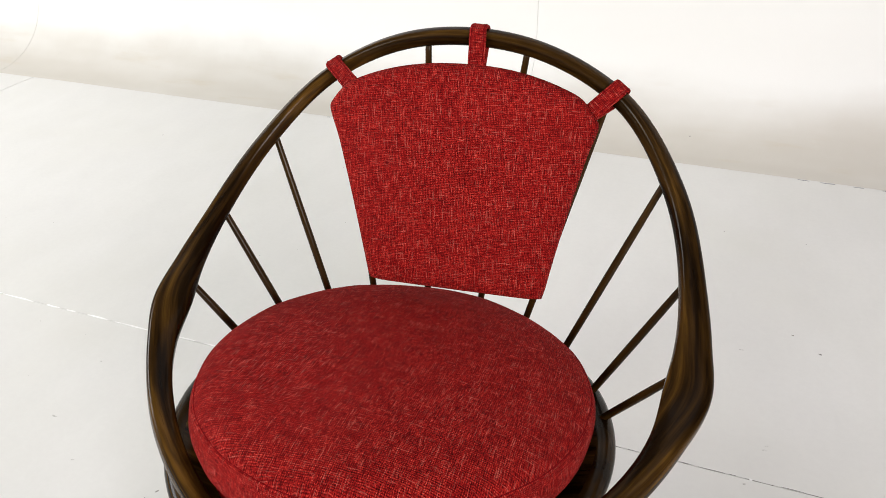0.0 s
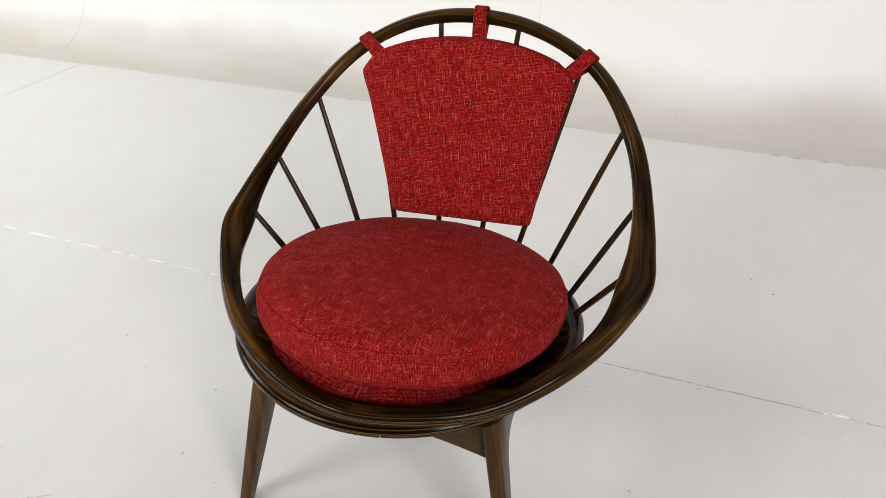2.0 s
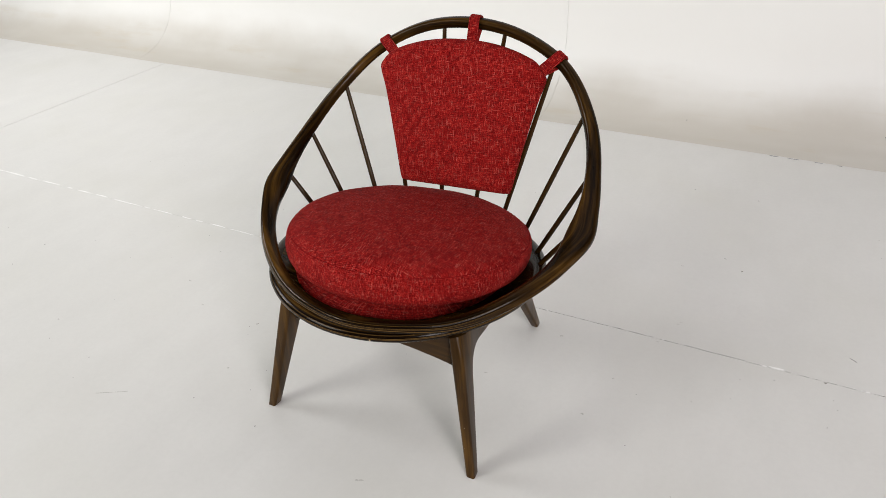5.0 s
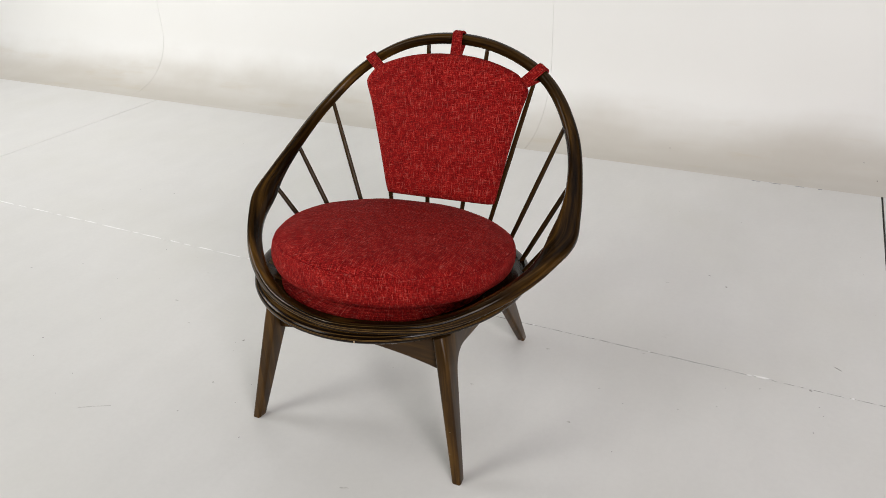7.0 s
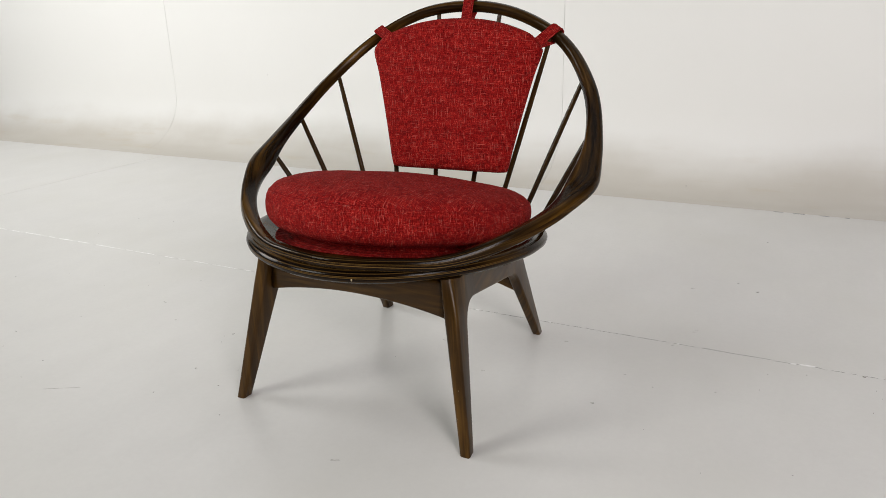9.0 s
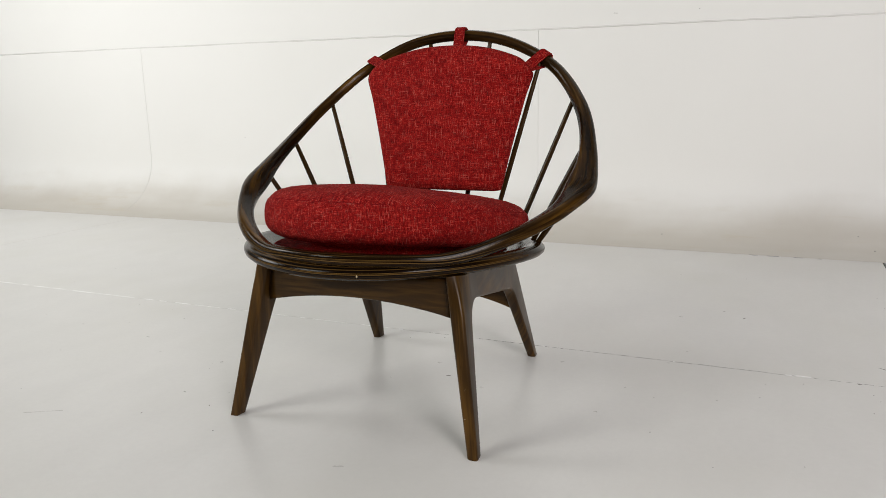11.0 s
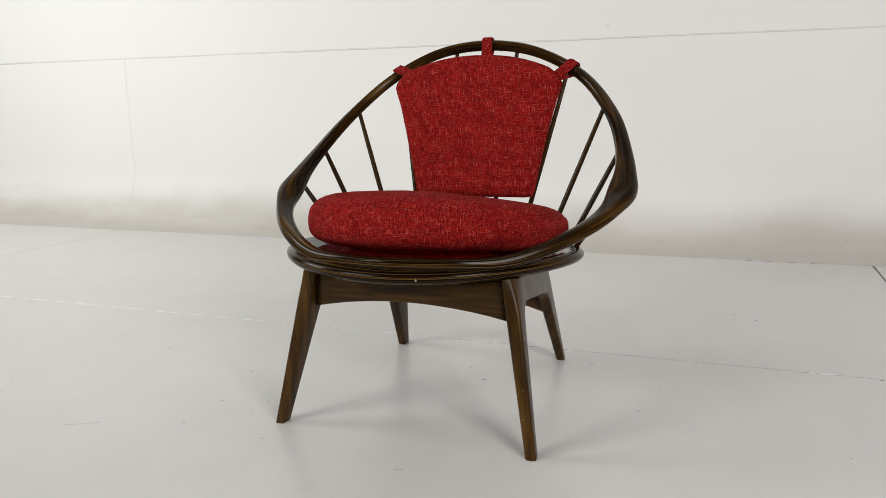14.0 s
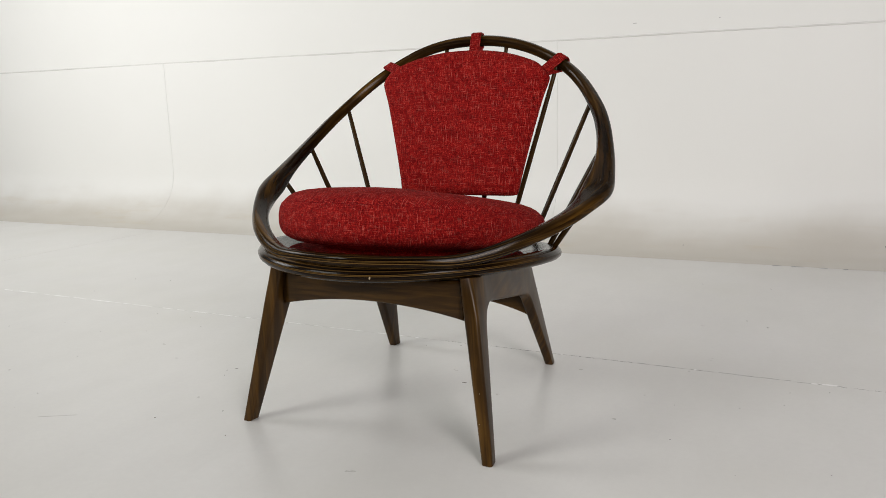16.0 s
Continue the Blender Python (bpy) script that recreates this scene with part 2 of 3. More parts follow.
def section(centre, wide, high, a, b, count=20, power=2.4):
    """A rounded section: centre plus a along wide and b along high."""
    out = []
    for j in range(count):
        t = 2 * math.pi * j / count
        c, s = math.cos(t), math.sin(t)
        out.append(centre + wide * (a * math.copysign(abs(c) ** (2 / power), c)) + high * (b * math.copysign(abs(s) ** (2 / power), s)))
    return out


def smooth_rows(rows, steps, mirror):
    """A smooth line through rows of numbers, timed by their distance; the ends are mirrored over x = 0."""
    rows = np.array(rows, float)
    ext = np.vstack([rows[1] * mirror, rows, rows[-2] * mirror])
    gaps = np.linalg.norm(np.diff(ext[:, :3], axis=0), axis=1)
    out = []
    for i in range(1, len(rows)):
        p1, p2, d = ext[i], ext[i + 1], gaps[i]
        m1 = (gaps[i - 1] * (p2 - p1) / d + d * (p1 - ext[i - 1]) / gaps[i - 1]) / (gaps[i - 1] + d) * d
        m2 = (gaps[i + 1] * (p2 - p1) / d + d * (ext[i + 2] - p2) / gaps[i + 1]) / (gaps[i + 1] + d) * d
        for u in np.arange(steps) / steps:
            out.append((2 * u ** 3 - 3 * u ** 2 + 1) * p1 + (u ** 3 - 2 * u ** 2 + u) * m1 + (3 * u ** 2 - 2 * u ** 3) * p2 + (u ** 3 - u ** 2) * m2)
    out.append(rows[-1])
    return np.array(out)


def box_bm(lo, hi, bevel=0.0, segments=2):
    bm = bmesh.new()
    bmesh.ops.create_cube(bm, size=1.0, matrix=Matrix.Translation([(a + b) / 2 for a, b in zip(lo, hi)]) @ Matrix.Diagonal([b - a for a, b in zip(lo, hi)] + [1]))
    if bevel:
        bmesh.ops.bevel(bm, geom=bm.edges[:], offset=bevel, segments=segments, affect="EDGES", profile=0.5)
    return bm


def flat_uv(bm, along=0, across=2):
    """UV in metres from two axes; the first is the grain's."""
    uv = bm.loops.layers.uv.verify()
    other = 3 - along - across
    for f in bm.faces:
        for lp in f.loops:
            c = lp.vert.co
            lp[uv].uv = (c[along], c[across] + c[other])


# ---- the studio: floor of painted boards, coved wall, plain closing walls ----
COVE_Y, WALL_Y, WALL_TOP, WEST, EAST, SOUTH = 1.60, 1.92, 3.2, -5.2, 4.6, -4.2
SEAM_Y = 0.340


def seam_z(x):
    """The level seam of the wall: it sinks a little to the east and waves slightly."""
    return 0.866 - 0.0085 * x + 0.003 * noise.noise(Vector((x * 1.7, 0, 3)))



floor = tagged(mesh_object("floor", box_bm((WEST, SOUTH, -0.12), (EAST, WALL_Y + 0.12, -0.008)), JOINT_DARK), "white-painted studio floor of large boards with worn seams", "floor", kind="structure")
wall = tagged(mesh_object("wall_north", box_bm((WEST, WALL_Y + 0.008, -0.008), (EAST, WALL_Y + 0.12, WALL_TOP)), JOINT_PALE), "white coved studio wall curving into the floor", "wall", kind="structure")
# added closing walls and ceiling, out of view and dark to limit reflections
for name, lo, hi in (("wall_west", (WEST - 0.12, SOUTH, -0.12), (WEST, WALL_Y + 0.12, WALL_TOP)), ("wall_east", (EAST, SOUTH, -0.12), (EAST + 0.12, WALL_Y + 0.12, WALL_TOP)),
                     ("wall_south", (WEST - 0.12, SOUTH - 0.12, -0.12), (EAST + 0.12, SOUTH, WALL_TOP))):
    tagged(mesh_object(name, box_bm(lo, hi), STUDIO_GREY, smooth=False), "unseen plain dark grey wall added to close the room", "wall", kind="structure")
tagged(mesh_object("ceiling", box_bm((WEST - 0.12, SOUTH - 0.12, WALL_TOP), (EAST + 0.12, WALL_Y + 0.12, WALL_TOP + 0.1)), CEILING_GREY, smooth=False), "unseen plain dark grey ceiling added to close the room", "ceiling", kind="structure")


# ---- the chair ----
YAW, SHIFT, HOOP_X = 2.68, 0.003, 0.0076
CHAIR = pose(SHIFT, 0, 0, 0, 0, YAW)
SLOPE = -0.088
SEAT_Z, SEAT_X = 0.2895, -0.009
MIRROR = np.array([-1, 1, 1, 1, 1, 1])
# half of the hoop, from the front to the crest: x, y, z, half width, half thickness, tilt of the width
HOOP = [
    (0.0, -0.2832, 0.3322, 0.0135, 0.0108, 2),
    (0.0911, -0.2644, 0.3300, 0.0135, 0.0110, 8),
    (0.1770, -0.2215, 0.3290, 0.0137, 0.0118, 13),
    (0.2698, -0.1459, 0.3573, 0.0151, 0.0127, 14),
    (0.3353, -0.0426, 0.3971, 0.0196, 0.0132, 6),
    (0.3522, 0.0218, 0.4264, 0.0280, 0.0140, -5),
    (0.3515, 0.0720, 0.4560, 0.0218, 0.0133, -10),
    (0.3423, 0.1283, 0.4930, 0.0168, 0.0124, -12),
    (0.3010, 0.2340, 0.5774, 0.0135, 0.0117, -10),
    (0.2155, 0.3138, 0.6663, 0.0112, 0.0115, 0),
    (0.1002, 0.3330, 0.7202, 0.0108, 0.0115, 10),
    (0.0, 0.3367, 0.7325, 0.0110, 0.0118, 15),
]


def hoop_line():
    half = smooth_rows(HOOP, 10, MIRROR)
    other = half[1:-1][::-1] * MIRROR
    line = np.vstack([half, other])
    line[:, 0] += HOOP_X
    # the bend is a little fuller on one side
    line[:, 0] += np.where(line[:, 0] > 0, 0.0055, 0) * np.exp(-((line[:, 2] - 0.58) / 0.15) ** 2) * np.clip(line[:, 0] / 0.15, 0, 1)
    return half, line


def hoop_frames(line):
    """For each row of the hoop: centre, wide and high directions."""
    n, out = len(line), []
    for i in range(n):
        t = Vector(line[(i + 1) % n][:3] - line[i - 1][:3]).normalized()
        o = t.cross(Vector((0, 0, 1))).normalized()
        u = o.cross(t)
        a = radians(line[i][5])
        out.append((Vector(line[i][:3]), o * math.cos(a) + u * math.sin(a), u * math.cos(a) - o * math.sin(a)))
    return out


def seat_z(y, x=0.0):
    """The seat's middle sheet: it falls to the back and its flanks turn up."""
    return SEAT_Z + SLOPE * y - 0.007 * x + 0.18 * (x - SEAT_X) ** 2 - 0.0065 * (max(0.0, -y) / 0.3) ** 2


SEAT_TOP = [(0.0, -0.006), (0.12, -0.005), (0.20, -0.002), (0.250, 0.006), (0.275, 0.0125), (0.286, 0.0135)]


def lathe_seat():
    """The round dished seat with a bullnose rim."""
    prof = SEAT_TOP + [(0.294, 0.0105), (0.299, 0.005), (0.3005, 0.0), (0.299, -0.006), (0.293, -0.011), (0.283, -0.0135), (0.26, -0.0145), (0.0, -0.0145)]
    bm = bmesh.new()
    uv = bm.loops.layers.uv.new("UVMap")
    lay = bm.verts.layers.float.new("layers")
    k = 128
    rows = []
    for r, z in prof:
        if r == 0:
            rows.append([bm.verts.new((SEAT_X, 0, SEAT_Z + z))])
            continue
        row = []
        for j in range(k):
            t = 2 * math.pi * j / k
            v = bm.verts.new((SEAT_X + r * math.cos(t), r * math.sin(t), seat_z(r * math.sin(t), SEAT_X + r * math.cos(t)) + z))
            v[lay] = (1.0 if abs(z) < 0.0108 and r > 0.29 else 0.0) * max(0.0, min(1.0, (-math.sin(t) - 0.15) / 0.5))
            row.append(v)
        rows.append(row)
    for i in range(len(rows) - 1):
        a, b = rows[i], rows[i + 1]
        rim = prof[i][0] > 0.27
        for j in range(k):
            q = [a[j % len(a)], a[(j + 1) % k % len(a)], b[(j + 1) % k % len(b)], b[j % len(b)]]
            q = list(dict.fromkeys(q))
            f = bm.faces.new(q)
            for lp in f.loops:
                c = lp.vert.co
                ang = math.atan2(c.y, c.x - SEAT_X)
                if j == k // 2 - 1 and ang < 0:
                    ang += 2 * math.pi
                lp[uv].uv = (ang * 0.3, c.z - seat_z(c.y, c.x)) if rim else (c.x, c.y)
    bmesh.ops.recalc_face_normals(bm, faces=bm.faces)
    return bm


def hoop_mesh():
    _, line = hoop_line()
    frames = hoop_frames(line)
    rings = [section(c, w, h, r[3], r[4], 28, 3.2) for (c, w, h), r in zip(frames, line)]
    bm = rings_mesh(rings, closed_u=True)
    lay = bm.verts.layers.float.new("layers")
    bm.normal_update()
    for v in bm.verts:
        outward = v.normal.dot(Vector((v.co.x, v.co.y, 0.0)).normalized())
        v[lay] = 0.85 * max(0.0, min(1.0, (-v.co.y - 0.13) / 0.10)) * max(0.0, min(1.0, (outward - 0.25) / 0.35))
    return bm


def spindle_mesh(top, bottom):
    top, bottom = Vector(top), Vector(bottom)
    d = (top - bottom).normalized()
    a = d.orthogonal().normalized()
    b = d.cross(a)
    rings = []
    for u, r in ((0, 0.0048), (0.04, 0.0052), (0.25, 0.0056), (0.5, 0.0057), (0.75, 0.0053), (0.96, 0.0047), (1, 0.0045)):
        rings.append(section(bottom.lerp(top, u), a, b, r, r, 12, 2.0))
    return rings_mesh(rings)


def frame_x(y, z):
    """Middle of a side frame: the legs splay outwards towards the floor."""
    return 0.1897 - 0.083 * (y + 0.2) + (1 - z / 0.29) * 0.0525


def stand(bm):
    """The base stands a little askew under the seat."""
    for v in bm.verts:
        v.co.x += 0.013 * v.co.y + 0.0013 + 0.009 * v.co.z / 0.29 * min(1.0, max(0.0, v.co.x / 0.15))
        v.co.y -= 0.048 * v.co.x
        # the heads of the legs draw in under the rim
        r = math.hypot(v.co.x, v.co.y)
        if v.co.z > 0.262 and r > 0.293:
            f = 1 - (1 - 0.293 / r) * min(1.0, (v.co.z - 0.262) / 0.03)
            v.co.x, v.co.y = v.co.x * f, v.co.y * f
    return bm


def rounded(points, radii, steps=6):
    """A closed outline with its corners rounded."""
    out, n = [], len(points)
    for i in range(n):
        p, a, b = Vector(points[i]), Vector(points[i - 1]), Vector(points[(i + 1) % n])
        r = radii[i]
        if r <= 0:
            out.append(p)
            continue
        s, e = p + (a - p).normalized() * r, p + (b - p).normalized() * r
        for k in range(steps + 1):
            u = k / steps
            out.append(s * (1 - u) ** 2 + p * (2 * u * (1 - u)) + e * u * u)
    return out


def flipped(bm):
    bmesh.ops.reverse_faces(bm, faces=bm.faces[:])
    return bm


FRONT_FOOT, BACK_FOOT = -0.250, 0.272


def side_frame(side, lo, hi):
    """The stretch from lo to hi (y) of a side frame: front leg, rail and back leg in one sculpted outline."""
    top = lambda y: seat_z(y, 0.19) - 0.0115
    pts = [(FRONT_FOOT - 0.0125, 0.0), (FRONT_FOOT + 0.0125, 0.0), (-0.168, 0.250), (0.134, 0.193), (BACK_FOOT - 0.0125, 0.0), (BACK_FOOT + 0.0125, 0.0),
           (0.1805, top(0.1805)), (-0.2165, top(-0.2165))]
    line = rounded(pts, [0, 0, 0.045, 0.028, 0, 0, 0, 0], 7)
    # split long edges, so that the shear bends them evenly
    dense = []
    for i, p in enumerate(line):
        q = line[(i + 1) % len(line)]
        m = max(1, int((q - p).length / 0.03))
        dense += [p.lerp(q, k / m) for k in range(m)]
    # how each point of the outline draws in where the faces round over; the feet stay flat on the floor
    draw = []
    for i, p in enumerate(dense):
        e1, e2 = (p - dense[i - 1]).normalized(), (dense[(i + 1) % len(dense)] - p).normalized()
        n1, n2 = Vector((-e1.y, e1.x)), Vector((-e2.y, e2.x))
        if p.y < 1e-6:
            e, n = (e1, n1) if abs(e1.y) > 0.3 else (e2, n2)
            draw.append(Vector((1 / n.x, 0.25)))
        else:
            d = (n1 + n2) / (1 + n1.dot(n2))
            draw.append(Vector((d.x, 0.0)) if p.y > top(p.x) - 0.002 else d)
    wide, turn = 0.0135, 0.0068
    layers = [(-wide + turn * (1 - math.cos(math.pi / 2 * k / 5)), turn * (1 - math.sin(math.pi / 2 * k / 5))) for k in range(6)]
    layers += [(-x, d) for x, d in layers[::-1]]
    bm = bmesh.new()
    skins = [[bm.verts.new((x, p.x + g.x * d, p.y + g.y * d)) for p, g in zip(dense, draw)] for x, d in layers]
    for a, c in zip(skins, skins[1:]):
        for i in range(len(dense)):
            bm.faces.new((a[i - 1], a[i], c[i], c[i - 1]))
    bm.faces.new(skins[0])
    bm.faces.new(skins[-1][::-1])
    bmesh.ops.recalc_face_normals(bm, faces=bm.faces)
    for cut, keep in ((lo, 1), (hi, -1)):
        if cut is not None:
            bmesh.ops.bisect_plane(bm, geom=bm.verts[:] + bm.edges[:] + bm.faces[:], plane_co=(0, cut, 0), plane_no=(0, -keep, 0), clear_outer=True)
    bmesh.ops.triangulate(bm, faces=[f for f in bm.faces if len(f.verts) > 4])
    bm.normal_update()
    bmesh.ops.split_edges(bm, edges=[e for e in bm.edges if len(e.link_faces) == 2 and e.calc_face_angle(0) > 0.8])
    for v in bm.verts:
        slim = 0.75 + 0.25 * min(1, max(0, v.co.z / 0.25))
        v.co.x = side * (frame_x(v.co.y, v.co.z) + v.co.x * slim)
    uv = bm.loops.layers.uv.verify()
    rail = lo is not None and hi is not None
    for f in bm.faces:
        for lp in f.loops:
            c = lp.vert.co
            lp[uv].uv = (c.y, c.z + c.x) if rail else (c.z, c.y + c.x)
    return bm if side > 0 else flipped(bm)


def cross_rail(y, depth, sag, reach=0.012):
    """A board between the legs, its lower edge cut in a shallow arch."""
    half = frame_x(y, 0.25) - reach
    n = 24
    rings = []
    for i in range(n + 1):
        x = -half + 2 * half * i / n
        u = x / half
        hi, lo = seat_z(y, x) - 0.016, seat_z(y) - depth + sag * (1 - u * u)
        mid = Vector((x, y, (hi + lo) / 2))
        rings.append(section(mid, Vector((0, 0, 1)), Vector((0, 1, 0)), (hi - lo) / 2, 0.0105, 20, 9))
    bm = rings_mesh(rings)
    flat_uv(bm)
    return bm


chair = tagged(new("lounge_chair"), "dark walnut hoop-back lounge chair with tapered legs and slim spindles", "chair")
chair.empty_display_size = 0.1
part("hoop", hoop_mesh(), LAYERED, chair, "bent dark walnut hoop flaring into arm rests")
seat = part("seat", lathe_seat(), LAYERED, chair, "round dished wooden seat with laminated rim")
TOPS = [(0.2905, 0.248, 0.590), (0.3375, 0.147, 0.506), (0.3525, 0.050, 0.4425), (0.200, 0.319, 0.676), (0.074, 0.3355, 0.727)]
FEET = [(46, 49), (30, 29), (14, 17), (60, 67), (78, 84)]
for (x, y, z), degs in zip(TOPS, FEET):
    for s, deg in zip((-1, 1), degs):
        bx, by = 0.265 * math.cos(radians(deg)), 0.265 * math.sin(radians(deg))
        part("spindle", spindle_mesh((s * x + HOOP_X + (0.004 if s > 0 and 0.4 < z < 0.7 else 0.008 if z > 0.7 else 0), y, z), (s * bx + HOOP_X, by, seat_z(by, bx) + 0.004)), SPINDLE_WOOD, chair)
for s in (-1, 1):
    part("front_leg", stand(side_frame(s, None, -0.12)), WOOD, chair)
    part("side_rail", stand(side_frame(s, -0.12, 0.08)), WOOD, chair)
    part("back_leg", stand(side_frame(s, 0.08, None)), WOOD, chair)


def nick(x, y, z, size, facing):
    """A small chip that shows bare wood."""
    bm = bmesh.new()
    bmesh.ops.create_icosphere(bm, subdivisions=1, radius=1.0, matrix=Matrix.Translation((x, y, z)) @ Matrix.Rotation(facing, 4, "Z") @ Matrix.Diagonal((size, 0.0008, size * 1.5, 1)))
    flat_uv(bm)
    return bm


front_legs = [o for o in chair.children if o.name.startswith("front_leg")]
for z, dx, size in ((0.118, 0.003, 0.0006), (0.068, -0.004, 0.0006)):
    y = FRONT_FOOT - 0.0125 + z * 0.11
    part("nick", stand(nick(frame_x(y, z) + dx, y + 0.0002, z, size, 0.0)), BARE, front_legs[1], "small chip showing bare wood")
part("nick", nick(0.055, -0.2948, seat_z(-0.295) - 0.002, 0.0018, 0.18), BARE, seat, "small chip showing bare wood")
part("front_rail", stand(cross_rail(-0.195, 0.081, 0.020)), WOOD, chair)
part("back_rail", stand(cross_rail(0.180, 0.1355, 0.030, -0.010)), WOOD, chair)
chair.matrix_world = CHAIR


# ---- the cushions ----
CUSHION = Matrix.Translation((-0.0009, -0.0025, 0.3588)) @ Matrix.Rotation(0.015, 4, "Y") @ Matrix.Rotation(math.atan(-0.148), 4, "X")
# radius and height: the domed top, the band, the tucked-in underside and the foot that lies in the dish
TOP_PANEL = [(0.0, 0.0600), (0.05, 0.0596), (0.10, 0.0575), (0.15, 0.0537), (0.19, 0.0490), (0.215, 0.0446), (0.232, 0.0395), (0.2430, 0.0340), (0.2500, 0.0285), (0.2535, 0.0240)]
BAND = [(0.2535, 0.0240), (0.2568, 0.0218), (0.2605, 0.013), (0.2620, 0.002), (0.2614, -0.0095), (0.2592, -0.0190), (0.2550, -0.0265), (0.2485, -0.0325), (0.2400, -0.0370), (0.2300, -0.0400)]
UNDER = [(0.2300, -0.0400), (0.2180, -0.0425), (0.2000, -0.0450), (0.1780, -0.0490), (0.1680, -0.0560), (0.1760, -0.0625), (0.1980, -0.0655), (0.2170, -0.0690), (0.2290, -0.0730), (0.2340, -0.0775), (0.2320, -0.0825), (0.2220, -0.0850), (0.18, -0.0850), (0.08, -0.0850), (0.0, -0.0850)]


def cushion_point(r, z, t):
    """A point of the seat cushion's skin: soft unevenness, thinner to the back, and lying in the dish of the seat."""
    c, s = math.cos(t), math.sin(t)
    w = noise.noise(Vector((c * 2.2, s * 2.2, 5 + z * 9))) * 0.0028 + noise.noise(Vector((c * 6, s * 6, z * 30))) * 0.0011
    h = noise.noise(Vector((r * c * 9, r * s * 9, 2))) * 0.0025 * (1 if z > 0.03 else 0.4)
    rr = r * (1 + (w / 0.26 if r > 0.2 else 0))
    foot = min(1.0, max(0.0, (-z - 0.054) / 0.010))
    p = CUSHION @ Vector((rr * c - 0.012 * foot, rr * s, z * (1 - (r / 0.25) * (0.077 * c + 0.144 * s) * (1 - foot)) + h * (1 - foot)))
    d = math.hypot(p.x - SEAT_X, p.y)
    p.z = max(p.z, seat_z(p.y, p.x) + float(np.interp(d, [a for a, b in SEAT_TOP], [b for a, b in SEAT_TOP])) + 0.0008)
    return CUSHION.inverted() @ p


def cushion_skin(prof, flat):
    """One panel of the cushion: a skin over a stretch of its profile; flat panels are cut from the cloth along x and y."""
    bm = bmesh.new()
    uv = bm.loops.layers.uv.new("UVMap")
    k = 144
    rows = [[bm.verts.new(cushion_point(r, z, 2 * math.pi * j / k)) for j in range(k if r else 1)] for r, z in prof]
    for i in range(len(rows) - 1):
        a, b = rows[i], rows[i + 1]
        for j in range(k):
            q = list(dict.fromkeys([a[j % len(a)], a[(j + 1) % k % len(a)], b[(j + 1) % k % len(b)], b[j % len(b)]]))
            f = bm.faces.new(q)
            for lp in f.loops:
                c = lp.vert.co
                ang = math.atan2(c.y, c.x)
                if j == k // 2 - 1 and ang < 0:
                    ang += 2 * math.pi
                lp[uv].uv = (c.x, c.y) if flat else (ang * 0.26, c.z * 1.25 + 3)
    bm.normal_update()
    if sum(f.normal.dot(f.calc_center_median()) for f in bm.faces) < 0:
        bmesh.ops.reverse_faces(bm, faces=bm.faces[:])
    return bm


def ring_tube(radius, z, thick, count=144):
    rings = []
    for j in range(count):
        t = 2 * math.pi * j / count
        d = Vector((math.cos(t), math.sin(t), 0))
        rings.append(section(cushion_point(radius, z, t), d, Vector((0, 0, 1)), thick, thick, 8, 2))
    return rings_mesh(rings, closed_u=True)


cushion = tagged(new("seat_cushion"), "round red tweed boxed cushion lying on the chair's seat", "cushion")
cushion.empty_display_size = 0.1
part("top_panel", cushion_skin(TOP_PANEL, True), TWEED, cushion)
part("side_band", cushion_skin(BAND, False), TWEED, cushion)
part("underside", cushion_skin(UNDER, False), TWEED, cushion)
part("seam", ring_tube(0.2541, 0.0234, 0.0006), THREAD, cushion, "dark red seam round the top")
part("seam", ring_tube(0.2300, -0.0400, 0.0006), THREAD, cushion, "dark red seam round the underside")
cushion.matrix_world = CHAIR @ CUSHION

BACK_BASE, BACK_TOP = Vector((0.0215, 0.190, 0.3875)), Vector((0.0105, 0.265, 0.660))


def back_shape(u, v):
    """A point on the back cushion's middle sheet: u from -1 to 1 across, v from 0 to 1 upwards; metres in its own plane."""
    half = 0.1325 + 0.0630 * v ** 1.12 + 0.003 * math.exp(-((v - 0.9) / 0.09) ** 2) + (0.0035 + 0.002 * v * v if u < 0 else 0.0)
    length = (BACK_TOP - BACK_BASE).length + 0.001
    arch = 0.052 * (1 - abs(u) ** 2.25) * v ** 3
    return u * half, v * length + arch - 0.004 * u * v ** 2 + (1 - v) * (0.004 - 0.004 * u)


